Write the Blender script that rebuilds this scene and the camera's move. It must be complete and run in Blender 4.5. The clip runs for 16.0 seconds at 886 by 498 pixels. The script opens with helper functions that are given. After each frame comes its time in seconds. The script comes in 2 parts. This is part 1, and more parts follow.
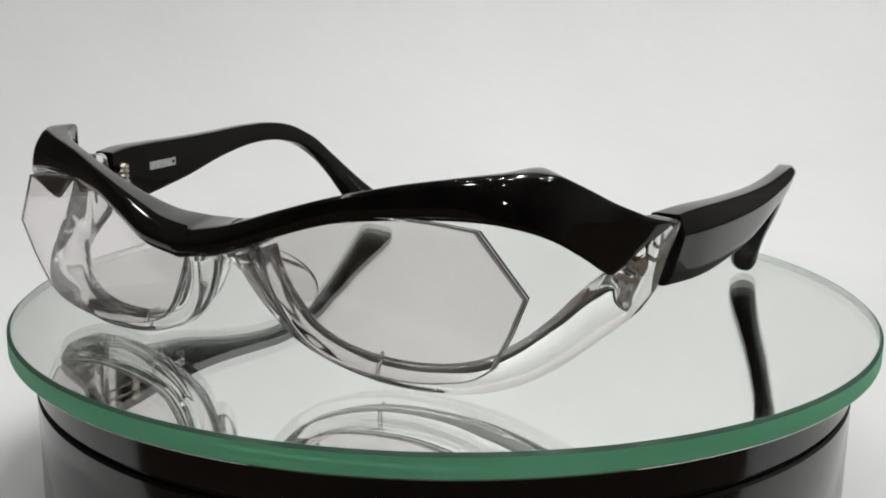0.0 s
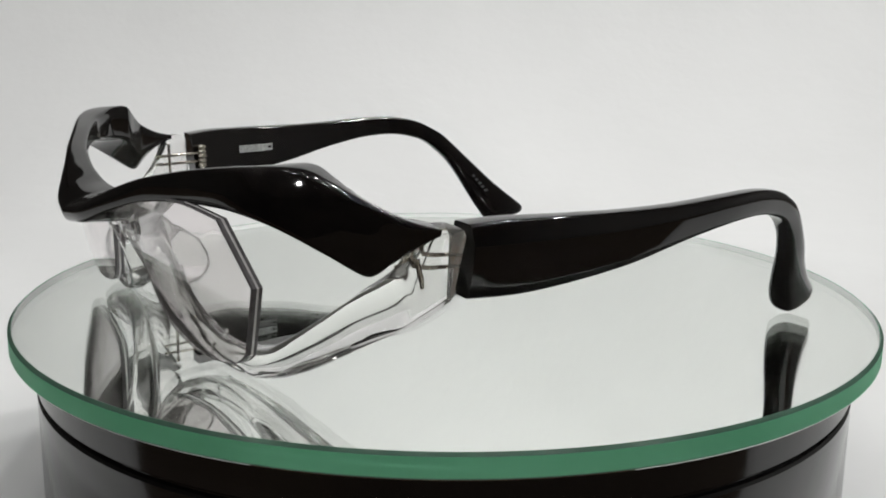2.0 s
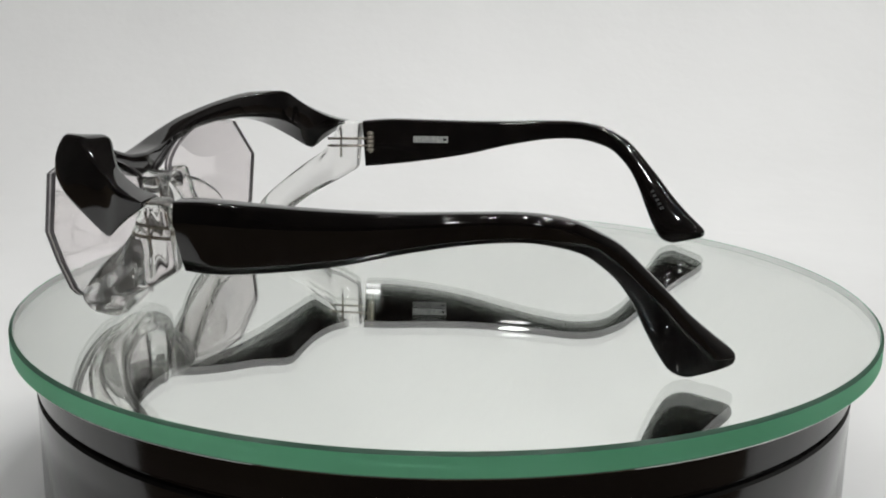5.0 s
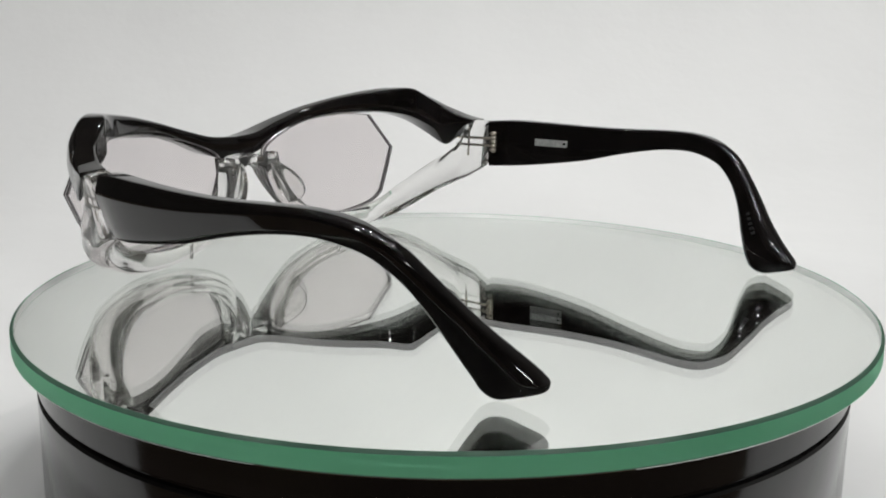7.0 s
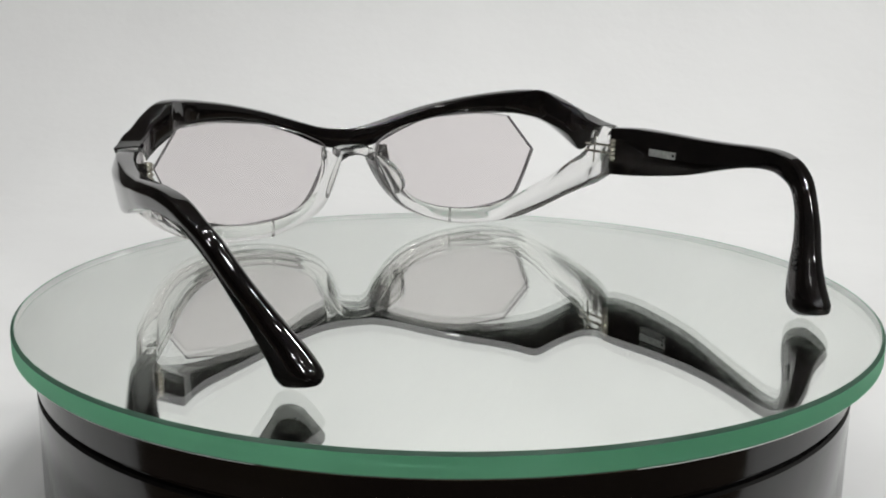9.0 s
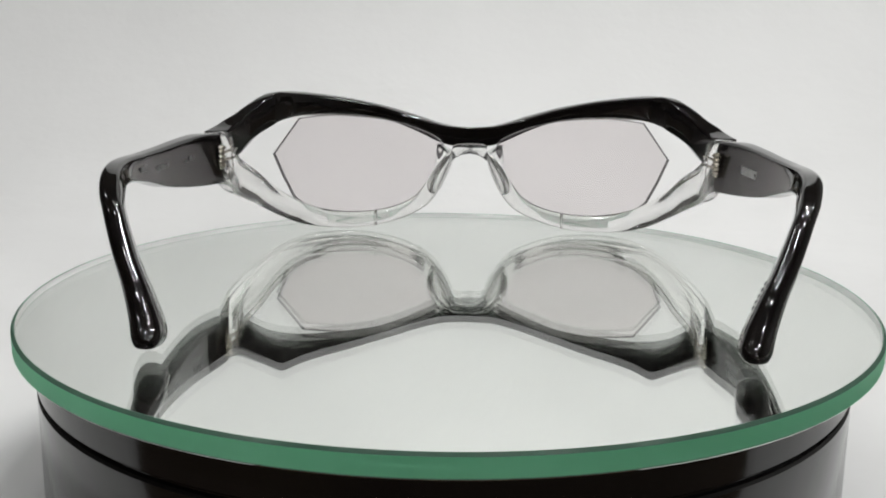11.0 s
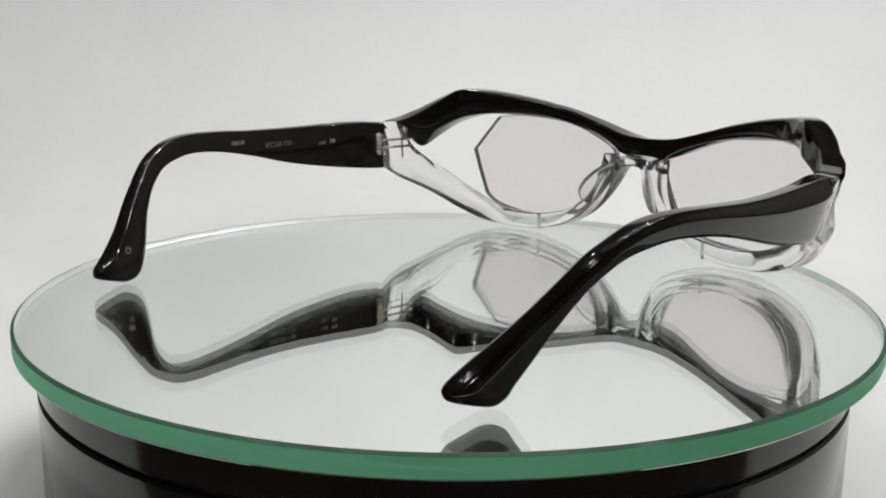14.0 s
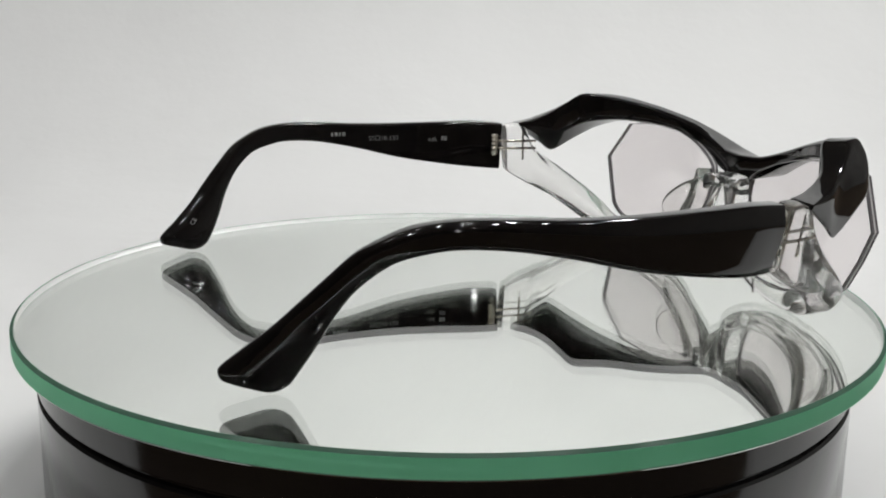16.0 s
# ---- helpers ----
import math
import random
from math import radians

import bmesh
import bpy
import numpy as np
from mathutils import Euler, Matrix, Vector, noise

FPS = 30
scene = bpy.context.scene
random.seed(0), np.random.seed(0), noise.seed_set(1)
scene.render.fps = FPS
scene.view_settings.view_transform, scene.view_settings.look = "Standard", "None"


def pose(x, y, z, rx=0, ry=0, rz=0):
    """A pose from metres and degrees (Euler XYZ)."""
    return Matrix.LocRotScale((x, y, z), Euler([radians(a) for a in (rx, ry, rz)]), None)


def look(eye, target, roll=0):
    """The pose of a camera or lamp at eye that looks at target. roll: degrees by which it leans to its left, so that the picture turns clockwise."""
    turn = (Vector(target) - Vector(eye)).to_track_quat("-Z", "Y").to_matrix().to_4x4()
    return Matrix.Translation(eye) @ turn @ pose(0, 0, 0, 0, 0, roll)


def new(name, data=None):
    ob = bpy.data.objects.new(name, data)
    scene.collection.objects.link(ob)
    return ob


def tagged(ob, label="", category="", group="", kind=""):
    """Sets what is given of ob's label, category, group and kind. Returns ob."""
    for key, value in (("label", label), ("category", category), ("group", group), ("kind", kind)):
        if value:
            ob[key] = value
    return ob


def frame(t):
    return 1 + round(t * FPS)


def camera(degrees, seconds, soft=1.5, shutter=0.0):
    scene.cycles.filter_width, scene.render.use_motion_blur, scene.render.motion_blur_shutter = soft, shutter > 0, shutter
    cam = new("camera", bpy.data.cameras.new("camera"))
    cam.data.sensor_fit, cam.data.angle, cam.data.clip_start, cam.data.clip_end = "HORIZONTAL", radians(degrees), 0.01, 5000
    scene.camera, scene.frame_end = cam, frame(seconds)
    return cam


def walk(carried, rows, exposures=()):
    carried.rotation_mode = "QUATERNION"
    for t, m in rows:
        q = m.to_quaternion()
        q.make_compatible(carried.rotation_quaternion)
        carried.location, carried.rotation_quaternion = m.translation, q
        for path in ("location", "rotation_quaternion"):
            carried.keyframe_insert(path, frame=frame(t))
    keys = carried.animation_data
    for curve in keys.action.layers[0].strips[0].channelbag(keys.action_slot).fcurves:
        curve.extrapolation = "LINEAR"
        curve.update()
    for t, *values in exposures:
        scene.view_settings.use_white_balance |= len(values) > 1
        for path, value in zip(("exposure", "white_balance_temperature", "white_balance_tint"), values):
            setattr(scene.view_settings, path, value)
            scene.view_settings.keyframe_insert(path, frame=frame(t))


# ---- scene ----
# ---- camera ----
cam = camera(43.52, 16.0, soft=1.9)
MM = 0.001
EYE = Vector((0.0, -0.27242, 0.07129))


def aim(pitch, yaw):
    p, w = radians(pitch), radians(yaw)
    return Vector((math.sin(w) * math.cos(p), math.cos(w) * math.cos(p), math.sin(p)))


STAND = look(EYE, EYE + aim(-12.734, -0.312), 0.577)
walk(cam, [(0.0, STAND), (16.0, STAND)])

# ---- light ----
world = bpy.data.worlds.new("dim_room")
scene.world = world
world.use_nodes = True
world.node_tree.nodes["Background"].inputs[0].default_value = (1.0, 0.95, 0.9, 1)
world.node_tree.nodes["Background"].inputs[1].default_value = 0.02
scene.view_settings.exposure = -0.51
scene.cycles.max_bounces = 20
scene.cycles.transmission_bounces = 18
scene.cycles.glossy_bounces = 8


def spot_lamp(place, target, watts, radius, warm=(0.955, 0.965, 0.955)):
    data = bpy.data.lights.new("ceiling_spot", "AREA")
    data.shape, data.size, data.energy, data.color = "DISK", radius * 2, watts, warm
    ob = new("ceiling_spot", data)
    ob.matrix_world = look(Vector(place), Vector(target))
    return ob


for place, watts, radius in (
        ((-0.32, 0.06, 1.20), 0.2, 0.02),
        ((-0.08, 0.04, 1.20), 0.3, 0.02),
        ((0.16, 0.02, 1.20), 1.8, 0.02),
        ((0.40, 0.04, 1.20), 3.2, 0.02),
        ((0.34, 0.30, 1.20), 4.2, 0.02),
        ((0.66, 0.26, 1.20), 4.5, 0.02)):
    spot_lamp(place, (0.15, 0.45, 0.22), watts, radius)
for place, watts, radius in (
        ((-0.28, -0.27, 1.15), 0.9, 0.018),
        ((-0.06, -0.30, 1.15), 0.9, 0.018),
        ((0.16, -0.32, 1.15), 0.9, 0.018),
        ((0.38, -0.30, 1.15), 0.9, 0.018),
        ((0.60, -0.12, 1.15), 0.9, 0.018),
        # not on the ceiling: unseen low lamp added behind the camera for temple glare
        ((0.22, -1.00, 0.40), 0.8, 0.03),
        ((-0.33, -0.78, 1.0), 2.6, 0.04),
        ((-0.85, -0.30, 1.35), 0.9, 0.02),
        ((0.90, -0.25, 1.35), 0.9, 0.02),
        ((-0.70, 0.35, 1.35), 0.9, 0.02),
        ((0.45, -1.10, 1.45), 0.9, 0.02)):
    spot_lamp(place, (0.0, 0.0, 0.0), watts, radius)


# ---- materials ----
def material(name):
    m = bpy.data.materials.new(name)
    m.use_nodes = True
    return m, m.node_tree.nodes, m.node_tree.links, m.node_tree.nodes["Principled BSDF"]


def noise_node(nodes, links, scale, detail=4.0):
    co = nodes.new("ShaderNodeTexCoord")
    n = nodes.new("ShaderNodeTexNoise")
    n.inputs["Scale"].default_value, n.inputs["Detail"].default_value = scale, detail
    links.new(co.outputs["Object"], n.inputs["Vector"])
    return n


def ramp(nodes, links, source, low, high, a=0.35, b=0.65):
    r = nodes.new("ShaderNodeValToRGB")
    r.color_ramp.elements[0].position, r.color_ramp.elements[1].position = a, b
    r.color_ramp.elements[0].color, r.color_ramp.elements[1].color = (*low, 1), (*high, 1)
    links.new(source, r.inputs[0])
    return r


def bump(nodes, links, bsdf, source, strength, distance):
    b = nodes.new("ShaderNodeBump")
    b.inputs["Strength"].default_value, b.inputs["Distance"].default_value = strength, distance
    links.new(source, b.inputs["Height"])
    links.new(b.outputs[0], bsdf.inputs["Normal"])


def black_acetate():
    m, n, l, b = material("black_acetate")
    t = noise_node(n, l, 180, 5)
    l.new(ramp(n, l, t.outputs["Fac"], (0.004, 0.0035, 0.0035), (0.0075, 0.006, 0.0055)).outputs[0], b.inputs["Base Color"])
    l.new(ramp(n, l, t.outputs["Fac"], (0.035,) * 3, (0.075,) * 3).outputs[0], b.inputs["Roughness"])
    b.inputs["IOR"].default_value = 1.5
    t2 = noise_node(n, l, 60, 2)
    bump(n, l, b, t2.outputs["Fac"], 0.05, 0.0004)
    return m


def clear_acetate():
    m, n, l, b = material("clear_acetate")
    b.inputs["Base Color"].default_value = (0.975, 0.97, 0.96, 1)
    b.inputs["Transmission Weight"].default_value = 0.98
    b.inputs["IOR"].default_value = 1.49
    b.inputs["Roughness"].default_value = 0.022
    t = noise_node(n, l, 130, 2)
    bump(n, l, b, t.outputs["Fac"], 0.1, 0.0005)
    return m


def smoked_lens():
    m, n, l, b = material("smoked_lens")
    b.inputs["Base Color"].default_value = (0.895, 0.857, 0.862, 1)
    b.inputs["Transmission Weight"].default_value = 1
    b.inputs["IOR"].default_value = 1.5
    b.inputs["Roughness"].default_value = 0.0
    return m


def lens_edge():
    m, n, l, b = material("ground_lens_edge")
    t = noise_node(n, l, 400, 3)
    l.new(ramp(n, l, t.outputs["Fac"], (0.17, 0.158, 0.165), (0.24, 0.225, 0.232)).outputs[0], b.inputs["Base Color"])
    b.inputs["Roughness"].default_value = 0.12
    b.inputs["Transmission Weight"].default_value = 0.4
    return m


# Pale base colour paints the highlight that runs along the lens edge.
def groove_highlight():
    m, n, l, b = material("painted_groove_highlight")
    t = noise_node(n, l, 300, 3)
    l.new(ramp(n, l, t.outputs["Fac"], (0.5, 0.48, 0.48), (0.68, 0.66, 0.66)).outputs[0], b.inputs["Base Color"])
    b.inputs["Roughness"].default_value = 0.15
    return m


def steel():
    m, n, l, b = material("hinge_steel")
    t = noise_node(n, l, 900, 3)
    l.new(ramp(n, l, t.outputs["Fac"], (0.55, 0.5, 0.43), (0.75, 0.7, 0.62)).outputs[0], b.inputs["Base Color"])
    b.inputs["Metallic"].default_value = 1
    b.inputs["Roughness"].default_value = 0.2
    return m


def silver_print(name, low, high):
    m, n, l, b = material(name)
    t = noise_node(n, l, 1500, 3)
    l.new(ramp(n, l, t.outputs["Fac"], (low,) * 3, (high,) * 3).outputs[0], b.inputs["Base Color"])
    b.inputs["Roughness"].default_value = 0.4
    b.inputs["Metallic"].default_value = 0.4
    return m


def plate_glass():
    m = bpy.data.materials.new("plate_glass")
    m.use_nodes = True
    n, l = m.node_tree.nodes, m.node_tree.links
    n.remove(n["Principled BSDF"])
    gl = n.new("ShaderNodeBsdfGlass")
    gl.inputs["Color"].default_value = (0.995, 1.0, 0.995, 1)
    gl.inputs["IOR"].default_value = 1.52
    gl.inputs["Roughness"].default_value = 0.0
    l.new(gl.outputs[0], n["Material Output"].inputs[0])
    return m


def glass_edge(name, low, high):
    m, n, l, b = material(name)
    t = noise_node(n, l, 45, 3)
    tint = ramp(n, l, t.outputs["Fac"], low, high)
    l.new(tint.outputs[0], b.inputs["Base Color"])
    b.inputs["Roughness"].default_value = 0.16
    tr = n.new("ShaderNodeBsdfTranslucent")
    l.new(tint.outputs[0], tr.inputs["Color"])
    mix = n.new("ShaderNodeMixShader")
    mix.inputs[0].default_value = 0.82
    l.new(b.outputs[0], mix.inputs[1])
    l.new(tr.outputs[0], mix.inputs[2])
    l.new(mix.outputs[0], n["Material Output"].inputs[0])
    return m


def inner_glint():
    """Stand-in for internal reflection at the glass edge: throws most light back into the plate."""
    m = bpy.data.materials.new("inner_edge_glint")
    m.use_nodes = True
    n, l = m.node_tree.nodes, m.node_tree.links
    n.remove(n["Principled BSDF"])
    gl, tr, mix = n.new("ShaderNodeBsdfGlossy"), n.new("ShaderNodeBsdfTransparent"), n.new("ShaderNodeMixShader")
    gl.inputs["Color"].default_value = (0.88, 0.85, 0.865, 1)
    gl.inputs["Roughness"].default_value = 0.55
    mix.inputs[0].default_value = 0.87
    l.new(tr.outputs[0], mix.inputs[1])
    l.new(gl.outputs[0], mix.inputs[2])
    l.new(mix.outputs[0], n["Material Output"].inputs[0])
    return m


def mirror_silver():
    m, n, l, b = material("mirror_silver")
    b.inputs["Base Color"].default_value = (0.968, 0.99, 0.966, 1)
    b.inputs["Metallic"].default_value = 1
    b.inputs["Roughness"].default_value = 0.0
    return m


def black_plastic():
    m, n, l, b = material("black_plastic")
    t = noise_node(n, l, 300, 6)
    l.new(ramp(n, l, t.outputs["Fac"], (0.006, 0.0055, 0.0055), (0.009, 0.008, 0.008)).outputs[0], b.inputs["Base Color"])
    l.new(ramp(n, l, t.outputs["Fac"], (0.09,) * 3, (0.13,) * 3).outputs[0], b.inputs["Roughness"])
    return m


def white_sheet():
    m, n, l, b = material("white_sheet")
    t = noise_node(n, l, 3.5, 5)
    l.new(ramp(n, l, t.outputs["Fac"], (0.755, 0.75, 0.745), (0.83, 0.825, 0.82)).outputs[0], b.inputs["Base Color"])
    b.inputs["Roughness"].default_value = 0.9
    bump(n, l, b, noise_node(n, l, 10, 5).outputs["Fac"], 0.36, 0.01)
    return m


def room_paint(name, low, high):
    m, n, l, b = material(name)
    t = noise_node(n, l, 6, 5)
    l.new(ramp(n, l, t.outputs["Fac"], low, high).outputs[0], b.inputs["Base Color"])
    b.inputs["Roughness"].default_value = 0.85
    return m


BLACK, CLEAR, LENS, LENS_EDGE, GROOVE_SHINE = black_acetate(), clear_acetate(), smoked_lens(), lens_edge(), groove_highlight()
STEEL, PRINT, FAINT, PLATE = steel(), silver_print("silver_print", 0.12, 0.23), silver_print("faint_silver_print", 0.025, 0.06), silver_print("bright_silver_print", 0.3, 0.5)
# The bevel is the edge glass darkened for the dim room it mirrors.
GLASS, EDGE, DARK_BEVEL, MIRROR = plate_glass(), glass_edge("green_glass_edge", (0.32, 0.78, 0.52), (0.35, 0.81, 0.55)), glass_edge("darkened_ground_bevel", (0.17, 0.27, 0.22), (0.2, 0.31, 0.25)), mirror_silver()
PLASTIC, SHEET, GLINT = black_plastic(), white_sheet(), inner_glint()
WALL_PAINT = room_paint("dark_wall_paint", (0.2, 0.18, 0.165), (0.25, 0.225, 0.205))
GREY_PAINT = room_paint("grey_wall_paint", (0.2, 0.19, 0.18), (0.24, 0.23, 0.22))
# East wall paint: kept pale, the wall close, so the temple mirrors it.
PALE_PAINT = room_paint("pale_wall_paint", (0.38, 0.37, 0.36), (0.44, 0.43, 0.42))
CEILING_PAINT = room_paint("grey_ceiling_paint", (0.62, 0.61, 0.6), (0.7, 0.69, 0.68))
WOOD = room_paint("dark_table_wood", (0.06, 0.04, 0.028), (0.1, 0.07, 0.045))


# ---- builders ----
def part(name, bm, mat, parent=None, label="", smooth=True, angle=40):
    me = bpy.data.meshes.new(name)
    bmesh.ops.recalc_face_normals(bm, faces=bm.faces)
    if smooth:
        for f in bm.faces:
            f.smooth = True
        for e in bm.edges:
            if len(e.link_faces) == 2 and e.calc_face_angle(0) > radians(angle):
                e.smooth = False
    bm.to_mesh(me)
    bm.free()
    for m in (mat if isinstance(mat, (list, tuple)) else (mat,)):
        me.materials.append(m)
    ob = new(name, me)
    if parent is not None:
        ob.parent = parent
    return tagged(ob, label)


def catmull(rows, steps, ease=1.0):
    """A smooth run of number rows through the given rows; a lower ease gives tighter corners."""
    r = np.array(rows, float)
    pad = np.vstack([2 * r[0] - r[1], r, 2 * r[-1] - r[-2]])
    out = []
    for i in range(1, len(pad) - 2):
        p0, p1, p2, p3 = pad[i - 1:i + 3]
        for k in range(steps):
            u = k / steps
            m1, m2 = ease * (p2 - p0) / 2, ease * (p3 - p1) / 2
            out.append((2 * u ** 3 - 3 * u * u + 1) * p1 + (u ** 3 - 2 * u * u + u) * m1 + (3 * u * u - 2 * u ** 3) * p2 + (u ** 3 - u * u) * m2)
    out.append(r[-1])
    return np.array(out)


def rounded(corners, radii, n=4):
    """A closed loop through the corners of a section, each rounded by its radius."""
    pts, m = [], len(corners)
    for i in range(m):
        c = Vector(corners[i])
        a, b = Vector(corners[i - 1]) - c, Vector(corners[(i + 1) % m]) - c
        r = min(radii[i], a.length * 0.45, b.length * 0.45)
        p, q = c + a.normalized() * r, c + b.normalized() * r
        for k in range(n + 1):
            u = k / n
            pts.append(p * (1 - u) ** 2 + c * 2 * u * (1 - u) + q * u * u)
    return pts


def skin(loops, mat_index=0, bm=None, caps=True):
    bm = bm or bmesh.new()
    rings = [[bm.verts.new(p * MM) for p in loop] for loop in loops]
    for a, b in zip(rings, rings[1:]):
        m = len(a)
        for i in range(m):
            f = bm.faces.new((a[i], a[(i + 1) % m], b[(i + 1) % m], b[i]))
            f.material_index = mat_index
    if caps:
        for ring in (rings[0], rings[-1]):
            c = bm.verts.new(sum((v.co for v in ring), Vector()) / len(ring))
            for i in range(len(ring)):
                bm.faces.new((ring[i], ring[(i + 1) % len(ring)], c))
    return bm


def rod(bm, a, b, r, n=10):
    """A round rod between two points, in millimetres."""
    a, b = Vector(a), Vector(b)
    q = (b - a).to_track_quat("Z", "Y")
    loops = []
    for p, s in ((a, 0.75), (a + (b - a).normalized() * r * 0.3, 1), (b - (b - a).normalized() * r * 0.3, 1), (b, 0.75)):
        loops.append([p + q @ Vector((math.cos(t) * r * s, math.sin(t) * r * s, 0)) for t in np.linspace(0, 2 * math.pi, n, endpoint=False)])
    return skin(loops, bm=bm)


def turned(profile, n=160, mats=None):
    """A turned body from radius and height pairs in millimetres."""
    bm = bmesh.new()
    rings = []
    for r, z in profile:
        if r == 0:
            rings.append([bm.verts.new((0, 0, z * MM))])
        else:
            rings.append([bm.verts.new((r * MM * math.cos(t), r * MM * math.sin(t), z * MM)) for t in np.linspace(0, 2 * math.pi, n, endpoint=False)])
    for k, (a, b) in enumerate(zip(rings, rings[1:])):
        for i in range(n):
            j = (i + 1) % n
            if len(a) == 1:
                f = bm.faces.new((a[0], b[i], b[j]))
            elif len(b) == 1:
                f = bm.faces.new((a[i], a[j], b[0]))
            else:
                f = bm.faces.new((a[i], a[j], b[j], b[i]))
            if mats:
                f.material_index = mats[k]
    return bm


def box(bm, x0, x1, y0, y1, z0, z1):
    v = [bm.verts.new((x, y, z)) for x in (x0, x1) for y in (y0, y1) for z in (z0, z1)]
    for f in ((0, 1, 3, 2), (4, 6, 7, 5), (0, 4, 5, 1), (2, 3, 7, 6), (0, 2, 6, 4), (1, 5, 7, 3)):
        bm.faces.new([v[i] for i in f])
    return bm


# ---- the room and the backdrop ----
# Unseen room, added around the table; its tones shape what the glasses mirror.
def room():
    for name, lim in (("floor", (-2.2, 1.2, -2.4, 2.0, -0.85, -0.8)), ("ceiling", (-2.2, 1.2, -2.4, 2.0, 1.75, 1.8)),
                      ("wall_north", (-2.2, 1.15, 2.0, 2.05, -0.8, 1.75)), ("wall_south", (-2.2, 1.15, -2.45, -2.4, -0.8, 1.75)),
                      ("wall_east", (1.15, 1.2, -2.4, 2.0, -0.8, 1.75)), ("wall_west", (-2.25, -2.2, -2.4, 2.0, -0.8, 1.75))):
        tagged(part(name, box(bmesh.new(), *lim), {"ceiling": CEILING_PAINT, "wall_west": GREY_PAINT, "wall_east": PALE_PAINT, "wall_north": GREY_PAINT}.get(name, WALL_PAINT), smooth=False), "plain unseen room surface, its tone set for reflections", name.split("_")[0], kind="structure")


def table():
    top = new("table")
    tagged(top, "plain dark wooden table under the white sheet", "table")
    bm = box(bmesh.new(), -1.02, 1.02, -0.45, 0.75, -0.075, -0.0505)
    part("tabletop", bm, WOOD, top, smooth=False)
    for x in (-0.95, 0.95):
        for y in (-0.4, 0.7):
            part("leg", box(bmesh.new(), x - 0.03, x + 0.03, y - 0.03, y + 0.03, -0.8, -0.075), WOOD, top, smooth=False)


def backdrop():
    """A white sheet that lies on the table and sweeps up behind it."""
    prof = [(-0.09, -0.0485)]
    prof += [(y, -0.0485) for y in np.linspace(-0.08, 0.30, 10)]
    for k in range(1, 13):
        t = radians(72) * k / 12
        prof.append((0.30 + 0.24 * math.sin(t), -0.0485 + 0.24 * (1 - math.cos(t))))
    y, z = prof[-1]
    for k in range(1, 9):
        prof.append((y + 0.0225 * k, z + 0.07 * k))
    bm, rows = bmesh.new(), []
    xs = np.linspace(-0.365, 0.35, 64)
    for i, (py, pz) in enumerate(prof):
        h = max(0.0, min(1.0, (pz + 0.04) / 0.2))
        row = []
        for x in xs:
            w = 0.006 * h * math.sin(x * 9 + pz * 3) + 0.004 * h * math.sin(x * 23 - pz * 5 + 1) + 0.012 * h * noise.noise(Vector((x * 3.1, pz * 3.7, 2.0)))
            row.append(bm.verts.new((x, py + w, pz)))
        rows.append(row)
    for a, b in zip(rows, rows[1:]):
        for i in range(len(xs) - 1):
            bm.faces.new((a[i], a[i + 1], b[i + 1], b[i]))
    ob = part("backdrop", bm, SHEET, angle=80)
    mod = ob.modifiers.new("thickness", "SOLIDIFY")
    mod.thickness, mod.offset = 0.001, -1
    tagged(ob, "softly creased white paper sheet sweeping up behind", "backdrop", kind="structure")


# ---- the turntable ----
AXIS = Vector((-0.0004, -0.0035, 0.0))


def turntable_base():
    base = new("turntable")
    base.location = AXIS + Vector((-0.0005, 0, 0))
    tagged(base, "round glossy black turntable base with a groove", "turntable")
    part("upper_ring", turned([(0, -5.3), (96.3, -5.3), (97.1, -5.9), (97.2, -13.6), (96.7, -14.1), (0, -14.1)]), PLASTIC, base)
    part("shadow_gap", turned([(0, -14.1), (96.0, -14.1), (96.0, -15.2), (0, -15.2)]), PLASTIC, base)
    part("lower_body", turned([(0, -15.2), (96.7, -15.2), (97.2, -15.7), (97.2, -44.6), (96.7, -45.2), (92.0, -45.6), (91.5, -47.6), (0, -47.6)]), PLASTIC, base)
    part("spindle", turned([(0, -4.93), (30.0, -4.93), (30.0, -5.3), (0, -5.3)]), PLASTIC, base)
    return base


def mirror_disc():
    disc = new("mirror_disc")
    tagged(disc, "round glass mirror plate with a polished green edge", "mirror")
    R = 102.6
    top = part("glass_top", turned([(0, 0), (R - 0.7, 0)]), GLASS, disc, "clear glass top face")
    top.visible_shadow = False
    part("polished_edge", turned([(R - 0.7, 0), (R, -0.6), (R, -4.4), (R - 0.5, -4.9)], mats=[1, 0, 1]), [EDGE, DARK_BEVEL], disc, "bevelled green glass edge", angle=20)
    # Added ring; its top band is painted dark for the far edge's line.
    part("inner_edge", turned([(R - 0.85, -0.12), (R - 0.9, -0.75), (R - 0.9, -4.6)], mats=[1, 0]), [GLINT, DARK_BEVEL], disc, "added ring imitating reflection inside the glass edge")
    part("mirror_backing", turned([(0, -4.7), (R - 0.3, -4.7), (R - 0.45, -4.92), (0, -4.92)]), MIRROR, disc, "silvered mirror backing")
    return disc


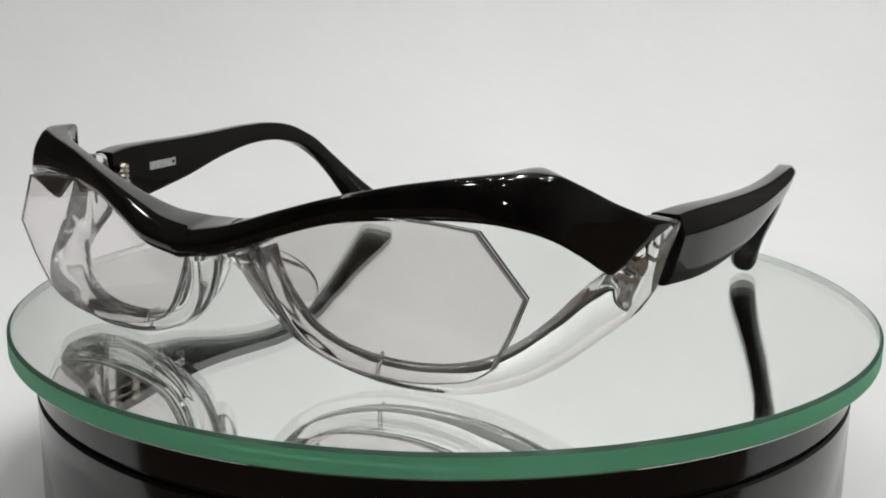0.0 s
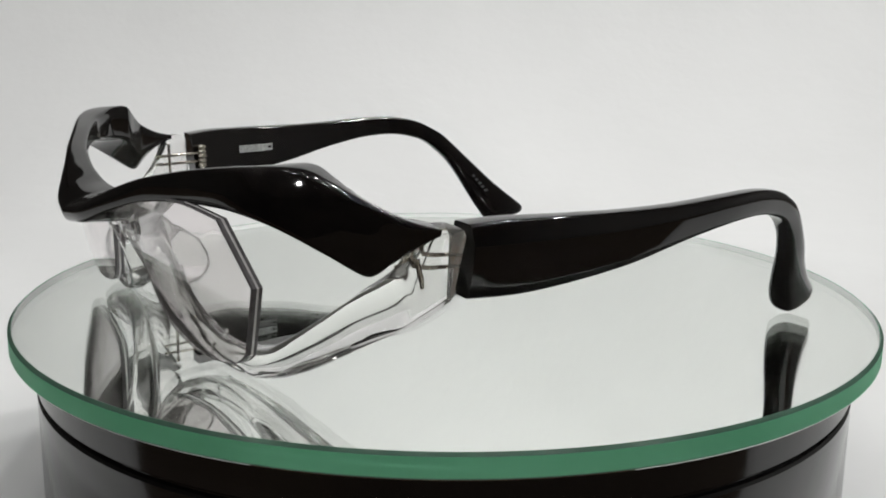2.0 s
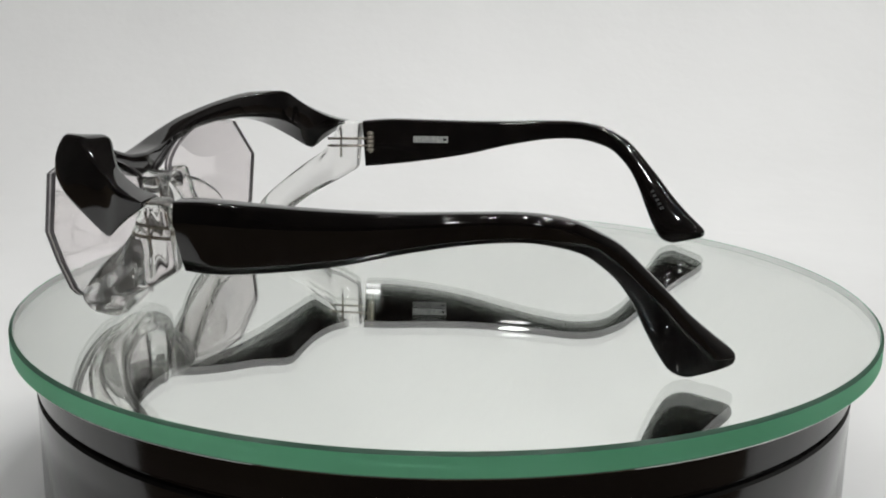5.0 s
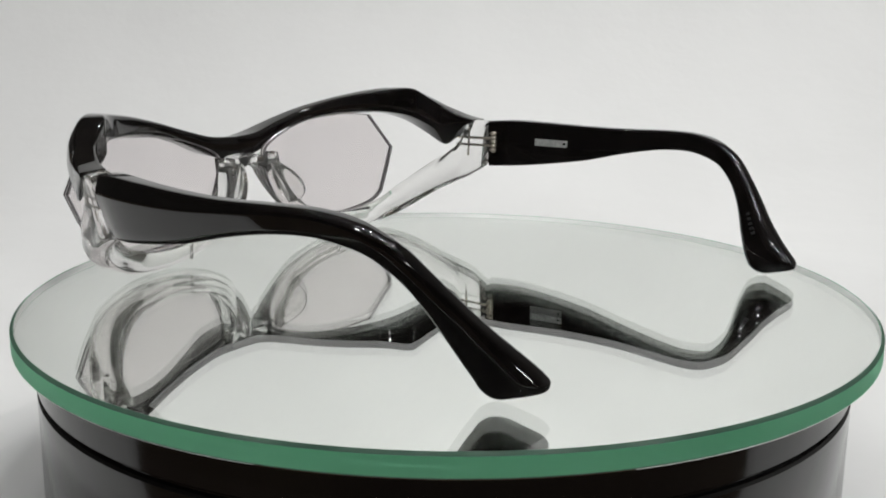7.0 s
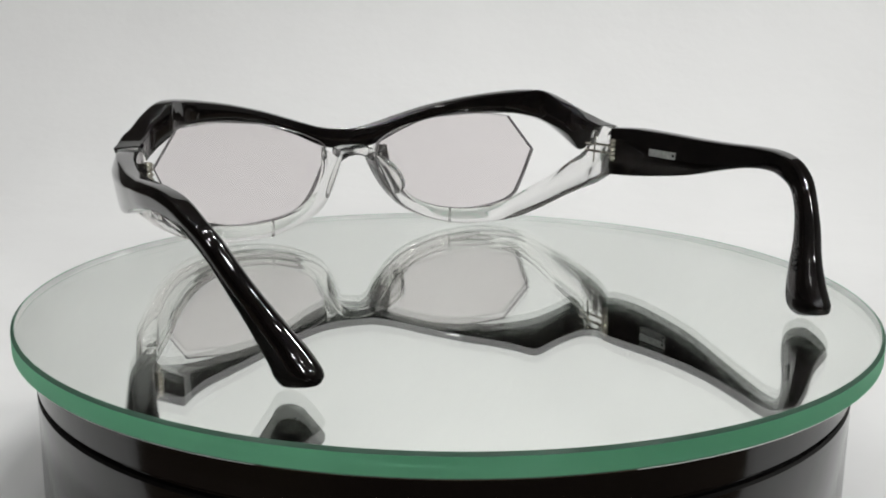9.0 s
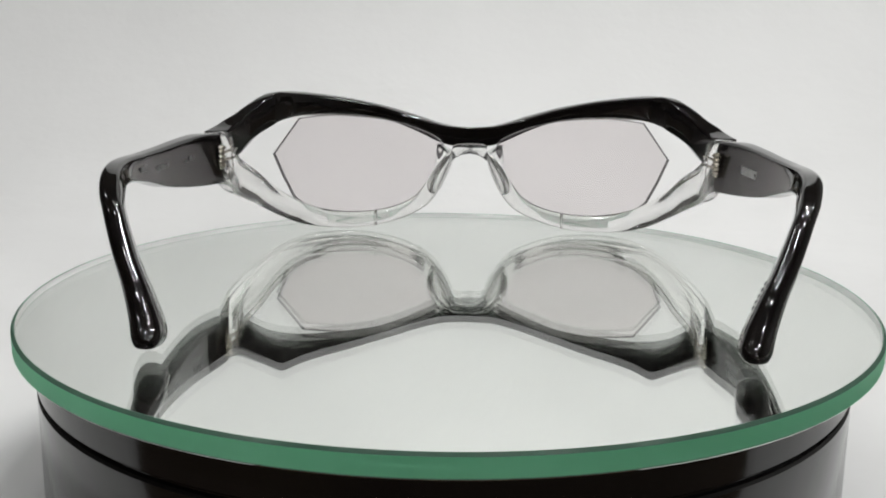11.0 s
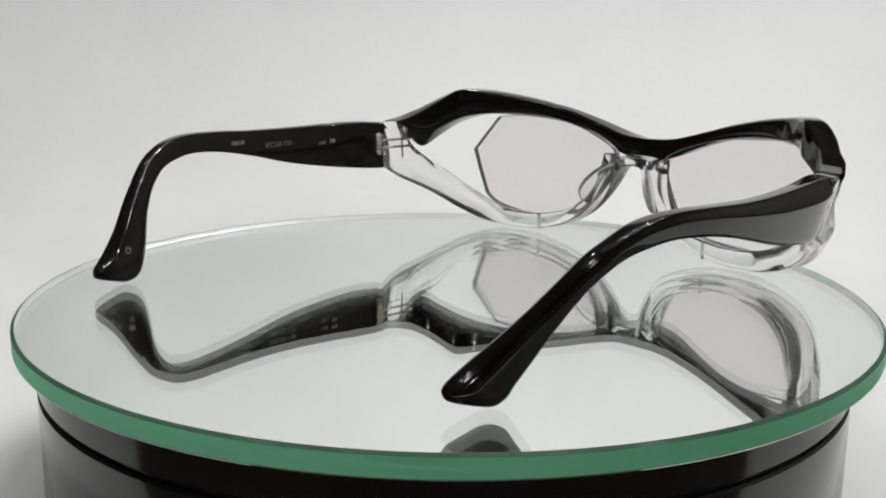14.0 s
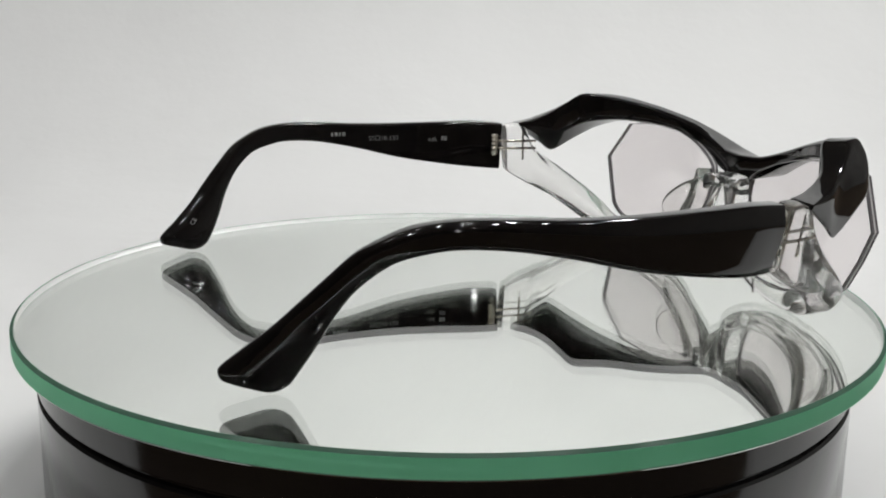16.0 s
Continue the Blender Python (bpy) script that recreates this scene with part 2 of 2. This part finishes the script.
# ---- the eyeglasses: x to the wearer's left, y to the back, z up, in millimetres ----
# front top x, y, z; front middle x, y, z; front bottom x, y, z; back x, y, top z, bottom z
BROW = [
    (0, -14.6, 29.8, 0, -19.0, 27.8, 0, -17.6, 25.0, 0, -6.5, 31.3, 24.4),
    (9, -14.4, 31.7, 9, -17.6, 29.0, 9, -16.6, 26.4, 8.6, -6.9, 31.8, 25.8),
    (18, -12.9, 34.7, 18, -14.4, 31.9, 18, -14.0, 29.9, 17.6, -7.2, 34.2, 29.9),
    (28, -10.3, 37.8, 28, -10.6, 34.9, 28, -10.3, 32.8, 27.6, -5.9, 37.2, 33.8),
    (39, -6.3, 40.4, 39, -6.9, 36.8, 39, -6.6, 34.0, 38.4, -2.4, 39.8, 35.5),
    (49.4, -2.4, 42.1, 50, -3.8, 38.2, 50, -3.4, 34.5, 48.2, 2.0, 41.5, 35.7),
    (55.6, 0.9, 42.8, 56.5, -1.2, 38.8, 56.5, -1.6, 34.3, 53.8, 6.4, 42.4, 35.2),
    (60.2, 5.5, 42.8, 61.5, 2.6, 38.0, 61.5, 1.6, 32.9, 57.2, 10.6, 43.1, 34.4),
    (63.5, 8.9, 42.0, 65.2, 6.5, 37.2, 65.0, 5.0, 30.9, 58.9, 13.0, 42.6, 33.4),
    (67.6, 13.0, 39.5, 68.4, 11.5, 35.2, 67.6, 10.2, 27.5, 62.4, 15.4, 39.9, 31.4),
    (70.8, 17.0, 37.0, 71.0, 16.6, 31.8, 70.0, 16.4, 23.7, 65.4, 17.8, 37.4, 29.6),
    (73.8, 20.2, 35.2, 73.0, 20.0, 31.0, 72.2, 19.8, 26.0, 67.2, 20.8, 35.5, 30.0),
    (75.4, 23.6, 33.8, 74.8, 23.5, 31.4, 74.2, 23.4, 28.8, 68.6, 24.0, 34.1, 31.0),
    (76.8, 27.2, 32.8, 76.6, 27.2, 32.2, 76.4, 27.2, 31.6, 69.8, 27.6, 33.2, 31.8),
]


def brow_bar():
    half = catmull(BROW, 7, 0.85)
    rows = [r for r in half[::-1]] + [r for r in half[1:]]
    loops = []
    for i, r in enumerate(rows):
        s = -1 if i < len(half) - 1 else 1
        xt, yt, zt, xm, ym, zm, xb, yb, zb, xi, yi, zi, zj = r
        loops.append(rounded([(s * xb, yb, zb), (s * xm, ym, zm), (s * xt, yt, zt), (s * xi, yi, zi), (s * xi, yi, zj)], (1.3, 3.0, 1.5, 1.0, 0.9)))
    return skin(loops)


# front x, y; back x, y; lower z, upper z at the front; upper z at the back (the side towards the lens)
RIM = [
    (4.6, -7.5, 5.6, 0.5, 22.6, 9.6, 26.6),
    (6.3, -5.4, 7.0, 2.2, 17.6, 10.6, 20.0),
    (9.4, -3.0, 9.8, 3.6, 11.9, 13.6, 14.6),
    (14.4, -1.1, 14.2, 4.6, 6.7, 17.8, 10.4),
    (22.4, 0.6, 22.4, 5.4, 2.9, 24.0, 7.6),
    (32.0, 1.9, 32.0, 6.6, 0.75, 32.6, 6.2),
    (42.0, 2.9, 41.6, 8.0, 0.5, 41.8, 6.4),
    (51.5, 4.0, 50.6, 10.0, 1.7, 49.8, 8.2),
    (59.0, 5.4, 57.0, 12.8, 4.4, 56.8, 11.6),
    (64.6, 9.6, 61.6, 16.2, 7.6, 62.2, 16.0),
    (68.0, 14.8, 64.2, 19.6, 10.2, 66.2, 20.4),
    (70.6, 20.4, 66.0, 22.8, 12.3, 71.0, 24.6),
    (71.4, 23.6, 66.8, 24.4, 13.4, 73.4, 28.6),
    (71.9, 25.8, 67.2, 26.0, 14.3, 75.2, 32.6),
    (72.4, 28.4, 67.8, 28.4, 15.8, 76.4, 33.3),
    (72.8, 31.0, 68.4, 31.0, 17.4, 77.2, 33.2),
    (72.9, 31.9, 69.0, 31.9, 18.2, 76.8, 32.6),
]


def lower_rim(s):
    loops = []
    for xf, yf, xb, yb, low, xi, high in catmull(RIM, 6):
        shift = xi - xf
        back = shift * max(0.0, min(1.0, (26 - yf) / 6)) + 1.6 * max(0.0, min(1.0, (yf - 20) / 6))
        out = Vector((xf - xb, yf - yb, 0)).normalized()
        swell = 2.0 * max(0.0, min(1.0, (xf - 44) / 10)) * max(0.0, min(1.0, (27 - yf) / 6))
        mid = Vector((xf + 0.45 * shift, yf + 0.2, 0)) + out * swell
        foot = Vector((xf, yf, 0)) - out * swell * 0.6
        loops.append(rounded([(s * foot.x, foot.y, low + 0.3), (s * mid.x, mid.y, low + 0.5 * (high - low)), (s * (xf + shift), yf + 0.4, high - 0.8),
                              (s * (xb + back), yb, high), (s * xb, yb, low)], (2.0, 3.0, 1.3, 2.6, 2.2), 6))
    return skin(loops)


LENS_OUTLINE = [(54.4, 33.8), (46, 34.7), (35.7, 34.9), (27, 33.6), (18, 31.2), (10.2, 27.8), (8.4, 24.8), (10.2, 19.4), (14.4, 11.6), (19, 7.2), (25, 5.2),
                (32, 4.2), (40, 4.0), (48, 5.2), (52.4, 6.6), (55.6, 8.8), (59.2, 15.6), (62.2, 22.7)]


def lens_plane(x, z):
    return -(7.0 - 0.075 * x - 0.17 * (30 - z))


def lens(s, parent):
    """A bulging lens with a straight-cut outer side; its ground edge carries a groove with a painted highlight."""
    bm = bmesh.new()
    cx, cz = 35.0, 20.0
    smooth = LENS_OUTLINE[:16]
    outline = [tuple(p) for p in catmull(smooth, 3)] + LENS_OUTLINE[16:]

    def ring(scale, d, inset=0.0):
        out = []
        for x, z in outline:
            px, pz = cx + (x - cx) * scale, cz + (z - cz) * scale
            w = Vector((cx - px, cz - pz)).normalized() * inset
            px, pz = px + w.x, pz + w.y
            sag = 0.0038 * ((px - cx) ** 2 + (pz - cz) ** 2) - 2.3
            out.append(bm.verts.new(Vector((s * px, lens_plane(px, pz) + d + sag, pz)) * MM))
        return out
    steps = (0.15, 0.3, 0.45, 0.6, 0.75, 0.88, 0.985)
    fronts = [ring(k, -1.05) for k in steps]
    edges = [ring(1.0, -0.85), ring(1.0, -0.22), ring(1.0, -0.12, 0.15), ring(1.0, 0.12, 0.15), ring(1.0, 0.22), ring(1.0, 0.85)]
    backs = [ring(k, 1.05) for k in reversed(steps)]
    seq = fronts + edges + backs
    n, last = len(outline), len(fronts) - 1
    for k, (a, b) in enumerate(zip(seq, seq[1:])):
        for i in range(n):
            f = bm.faces.new((a[i], a[(i + 1) % n], b[(i + 1) % n], b[i]))
            f.material_index = 0 if not last <= k <= last + 6 else 2 if last + 2 <= k <= last + 4 else 1
    bm.faces.new(fronts[0])
    bm.faces.new(backs[-1])
    return part("lens", bm, [LENS, LENS_EDGE, GROOVE_SHINE], parent, "lightly smoked faceted lens", angle=15)


# y, z of the upper edge; y, z of the lower edge; x of the upper inner, upper outer, lower outer and lower inner corner
TEMPLE = [
    (33.4, 33.0, 34.6, 18.8, 70.5, 77.4, 74.0, 69.4),
    (41.0, 33.5, 42.0, 19.3, 72.8, 79.2, 77.2, 71.7),
    (52.0, 33.4, 52.0, 20.5, 75.2, 80.6, 79.2, 73.5),
    (66.0, 33.2, 66.0, 22.8, 76.8, 81.6, 80.5, 75.1),
    (79.0, 33.4, 79.0, 26.0, 77.4, 82.0, 81.0, 75.9),
    (91.0, 34.0, 91.0, 28.3, 76.9, 81.3, 80.5, 75.6),
    (101.2, 34.1, 100.5, 28.9, 75.3, 79.7, 78.7, 74.3),
    (108.9, 32.9, 106.5, 28.1, 73.4, 77.8, 77.0, 72.6),
    (114.6, 30.3, 111.5, 26.4, 71.6, 76.0, 75.2, 70.8),
    (118.2, 27.9, 115.2, 23.4, 69.8, 74.2, 73.2, 68.8),
    (121.9, 24.1, 118.0, 20.1, 67.7, 72.1, 71.2, 66.8),
    (126.6, 18.9, 120.6, 15.5, 64.6, 69.2, 68.9, 64.2),
    (131.2, 13.6, 122.7, 10.6, 60.7, 65.9, 66.6, 61.4),
    (136.0, 9.0, 124.8, 6.2, 57.2, 63.2, 64.8, 58.8),
    (138.9, 6.5, 126.4, 3.4, 55.7, 61.9, 63.7, 57.5),
    (140.2, 5.2, 127.4, 2.0, 55.3, 61.3, 63.4, 57.4),
    (140.5, 4.2, 128.6, 1.1, 55.6, 60.8, 62.9, 57.7),
    (140.1, 3.2, 130.2, 0.5, 56.5, 60.3, 62.2, 58.4),
    (139.0, 2.6, 131.6, 0.3, 57.9, 59.5, 61.1, 59.5),
]
# spans of the oval tip section, in degrees from its top over its outer side, that answer to the corners of the flat section
OVAL = ((8, 40), (55, 88), (100, 130), (142, 172), (188, 235), (305, 352))


def splay(s, y):
    """Both temples are bent out a little behind the ear, the wearer's left one more."""
    return max(0.0, (y - 82) / 46) * (2.0 if s > 0 else 0.8)


def temple(s):
    """Flat and bevelled at the hinge, oval from the bend to the tip."""
    rows = catmull(TEMPLE, 5)
    loops = []
    for i, (yt, zt, yl, zl, xit, xot, xol, xil) in enumerate(rows):
        u = i / (len(rows) - 1)
        e = max(0.0, min(1.0, (u - 0.36) / 0.24))
        e = e * e * (3 - 2 * e)
        top, low = Vector((xot, yt, zt)), Vector((xol, yl, zl))
        ridge = top.lerp(low, 0.28) + Vector((0.9 * max(0.2, 1 - u), 0, 0))
        heel = ridge.lerp(low, 0.8) + Vector((0.3 * max(0.2, 1 - u), 0, 0))
        b = 0.9 * (1 - u) + 0.3
        flat = rounded([(xot - b, yt, zt), ridge, heel, low, (xil, yl, zl), (xit, yt, zt)],
                       (0.8, 0.7, 1.0, 0.9, 0.9, 0.9), 4)
        inner, outer = Vector((xit, yt, zt)).lerp(Vector((xil, yl, zl)), 0.5), top.lerp(low, 0.5)
        mid, tall, wide = inner.lerp(outer, 0.5), (top - low) * 0.5, (outer - inner) * (0.5 + 0.1 * e)
        oval = []
        for a0, a1 in OVAL:
            for a in np.linspace(radians(a0), radians(a1), 5):
                c, d = math.cos(a), math.sin(a)
                oval.append(mid + tall * math.copysign(abs(c) ** 0.86, c) + wide * math.copysign(abs(d) ** 0.86, d))
        loops.append([Vector((s * (p.x * (1 - e) + q.x * e + splay(s, yl)), p.y * (1 - e) + q.y * e, p.z * (1 - e) + q.z * e)) for p, q in zip(flat, oval)])
    return skin(loops)


def hinge(s, parent):
    body = part("hinge", rod(bmesh.new(), (s * 69.8, 36.2, 23.2), (s * 69.8, 36.2, 30.0), 0.9), STEEL, parent, "small steel barrel hinge")
    for z in (24.2, 25.5, 26.8, 28.1, 29.3):
        part("knuckle", rod(bmesh.new(), (s * 69.8, 36.2, z - 0.5), (s * 69.8, 36.2, z + 0.5), 1.5, 14), STEEL, body)
    for z in (25.4, 27.7):
        part("core_wire", rod(bmesh.new(), (s * 68.6, 22.5, z - 0.3), (s * 69.7, 36.0, z), 0.42), STEEL, body)
    part("anchor_pin", rod(bmesh.new(), (s * 69.6, 26.6, 21.5), (s * 69.9, 26.6, 30.6), 0.36), STEEL, body)


def nose_pad(s):
    """A clear fin that flares from the rim to the back."""
    loops = []
    for u in np.linspace(0, 1, 15):
        w = math.sin(math.pi * min(1, max(0, u))) ** 0.6
        root = Vector((5.4 + 5.6 * u, 1.0 + 2.0 * u, 24.6 - 13.2 * u))
        tip = root + Vector((3.4 * w, 6.6 * w + 0.4, -0.6 * w))
        side = Vector((1.0, -0.5, 0.4)).normalized() * (0.35 + 0.65 * w)
        loop = rounded([root - side, root + side, tip + side * 0.8, tip - side * 0.8], (0.3, 0.3, 0.9, 0.9), 3)
        loops.append([Vector((s * p.x, p.y, p.z)) for p in loop])
    return skin(loops)


def bridge():
    """The clear saddle under the brow, between the rims."""
    loops = []
    for x, low, high in ((-5.4, 21.4, 25.6), (-4.2, 22.4, 26.0), (-2.4, 23.3, 26.2), (0, 23.7, 26.3), (2.4, 23.3, 26.2), (4.2, 22.4, 26.0), (5.4, 21.4, 25.6)):
        loops.append(rounded([(x, -7.5, low), (x, -8.0, high), (x, 0.5, high), (x, 0.5, low)], (1.2,) * 4))
    return skin(loops)


def temple_face(y):
    """The inner face of a temple at y: its x, and its turn from the y axis in radians."""
    ys = [(r[0] + r[2]) / 2 for r in TEMPLE[:9]]
    xs = [(r[4] + r[7]) / 2 for r in TEMPLE[:9]]
    x = float(np.interp(y, ys, xs))
    return x, math.atan2(float(np.interp(y + 2, ys, xs)) - float(np.interp(y - 2, ys, xs)), 4)


def bar(bm, s, y0, y1, z0, z1, lift=0.06):
    """A thin printed bar on the inner face of a temple."""
    v = []
    for d in (lift, -0.15):
        for y, z in ((y0, z0), (y1, z0), (y1, z1), (y0, z1)):
            x, a = temple_face(y)
            v.append(bm.verts.new(Vector((s * (x - d), y, z)) * MM))
    for f in ((0, 1, 2, 3), (0, 1, 5, 4), (1, 2, 6, 5), (2, 3, 7, 6), (3, 0, 4, 7)):
        bm.faces.new([v[k] for k in f])
    return bm


def print_text(body, s, y, z, size, parent):
    cu = bpy.data.curves.new("size_print", "FONT")
    cu.body, cu.size, cu.extrude, cu.align_x = body, size * MM, 0.00003, "CENTER"
    x, a = temple_face(y)
    ob = new("size_print", cu)
    cu.materials.append(PRINT)
    ob.parent = parent
    turn_z = -90 - math.degrees(a) if s > 0 else 90 + math.degrees(a)
    ob.matrix_basis = pose(s * (x - 0.05) * MM, y * MM, z * MM, 90, 0, turn_z)
    return tagged(ob, "small silver printed size marking")


def tip_mark(s, i, v, wide, tall, parent):
    """A small printed bar on the inner face of a temple's tip; i runs along it, v down it."""
    bm, rows = bmesh.new(), catmull(TEMPLE, 5)

    def at(k, w, d):
        yt, zt, yl, zl, xit, xot, xol, xil = rows[int(k)] + (rows[int(k) + 1] - rows[int(k)]) * (k % 1)
        p = Vector((xit, yt, zt)).lerp(Vector((xil, yl, zl)), w)
        return bm.verts.new(Vector((s * (p.x - d - 0.48 * math.sin(math.pi * w) + splay(s, yl)), p.y, p.z)) * MM)
    v8 = [at(k, w, d) for d in (0.07, -0.2) for k, w in ((i, v), (i + wide, v), (i + wide, v + tall), (i, v + tall))]
    for f in ((0, 1, 2, 3), (0, 1, 5, 4), (1, 2, 6, 5), (2, 3, 7, 6), (3, 0, 4, 7)):
        bm.faces.new([v8[k] for k in f])
    return part("print_mark", bm, FAINT, parent, smooth=False)


def tip_letters(parent):
    """The conformity letters inside the tip, read along the temple."""
    cu = bpy.data.curves.new("tip_print", "FONT")
    cu.body, cu.size, cu.extrude, cu.align_x, cu.align_y = "CE", 1.8 * MM, 0.00003, "CENTER", "CENTER"
    cu.materials.append(PRINT)
    ob = new("tip_print", cu)
    ob.parent = parent
    n = Vector((-0.851, -0.034, 0.524)).normalized()
    d = Vector((2.7, -3.5, 4.4))
    d = (d - n * d.dot(n)).normalized()
    u = n.cross(d)
    p = Vector((59.95, 131.0, 8.95)) + n * 0.12
    m = Matrix((d, u, n)).transposed().to_4x4()
    m.translation = p * MM
    ob.matrix_basis = m
    return tagged(ob, "small silver printed letters")


def writing(s, parent):
    if s < 0:
        part("maker_plate", bar(bmesh.new(), s, 49.2, 60.2, 26.3, 28.4, 0.05), PLATE, parent, "small silver maker plate", smooth=False)
        for k in range(5):
            tip_mark(s, 56.5 + 1.1 * k, 0.45, 0.6, 0.12, parent)
        for k, (low, high, wide) in enumerate(((26.7, 28.0, 0.5), (27.1, 28.0, 0.8), (26.7, 27.4, 0.9), (26.7, 28.0, 0.6), (27.2, 28.0, 0.9), (26.7, 27.6, 0.8), (26.7, 28.0, 0.5), (27.0, 27.8, 0.9))):
            part("plate_mark", bar(bmesh.new(), s, 49.8 + 1.28 * k, 49.8 + 1.28 * k + wide, low, high, 0.09), BLACK, parent, smooth=False)
    else:
        print_text("55\u25a118-120", s, 70.6, 28.2, 2.0, parent)
        tip_letters(parent)
        print_text("col.", s, 55.0, 27.6, 2.0, parent)
        for y0, y1 in ((50.6, 51.3), (51.6, 52.3), (82.6, 83.6), (84.0, 84.6), (85.0, 86.0), (86.4, 87.1)):
            part("print_mark", bar(bmesh.new(), s, y0, y1, 27.8 if y0 < 60 else 29.8, 29.1 if y0 < 60 else 31.0), PRINT, parent, smooth=False)


def eyeglasses():
    g = new("eyeglasses")
    tagged(g, "black and clear acetate eyeglasses with open temples on the mirror", "eyeglasses")
    part("brow_bar", brow_bar(), BLACK, g, "glossy black sculpted brow bar")
    part("bridge", bridge(), CLEAR, g, "clear acetate nose bridge")
    for s in (1, -1):
        part("lower_rim", lower_rim(s), CLEAR, g, "clear acetate lower rim with end piece")
        part("nose_pad", nose_pad(s), CLEAR, g, "clear acetate nose pad")
        part("rim_seam", rod(bmesh.new(), (s * 29, 6.1, 1.5), (s * 29, 6.4, 6.3), 0.4), CLEAR, g, "fine upright seam in the clear rim")
        lens(s, g)
        hinge(s, g)
        writing(s, part("temple", temple(s), BLACK, g, "glossy black temple with a flared tip"))
    return g


room()
table()
backdrop()
turntable_base()
DISC = mirror_disc()
GLASSES = eyeglasses()


def turn(t):
    """Degrees by which the turntable has turned, clockwise from above."""
    return 13.9193 * t - 0.00925 * t * t


def motions():
    times = [k * 0.5 for k in range(33)]
    walk(DISC, [(t, Matrix.Translation(AXIS) @ pose(0, 0, 0, 0, 0, -turn(t)) @ pose(-0.0004, 0, 0)) for t in times])
    walk(GLASSES, [(t, pose(0, 0, 0, 0, 0, -turn(t)) @ pose(-0.04023, -0.06255, 0.0, 0, 0, -30.36)) for t in times])


motions()
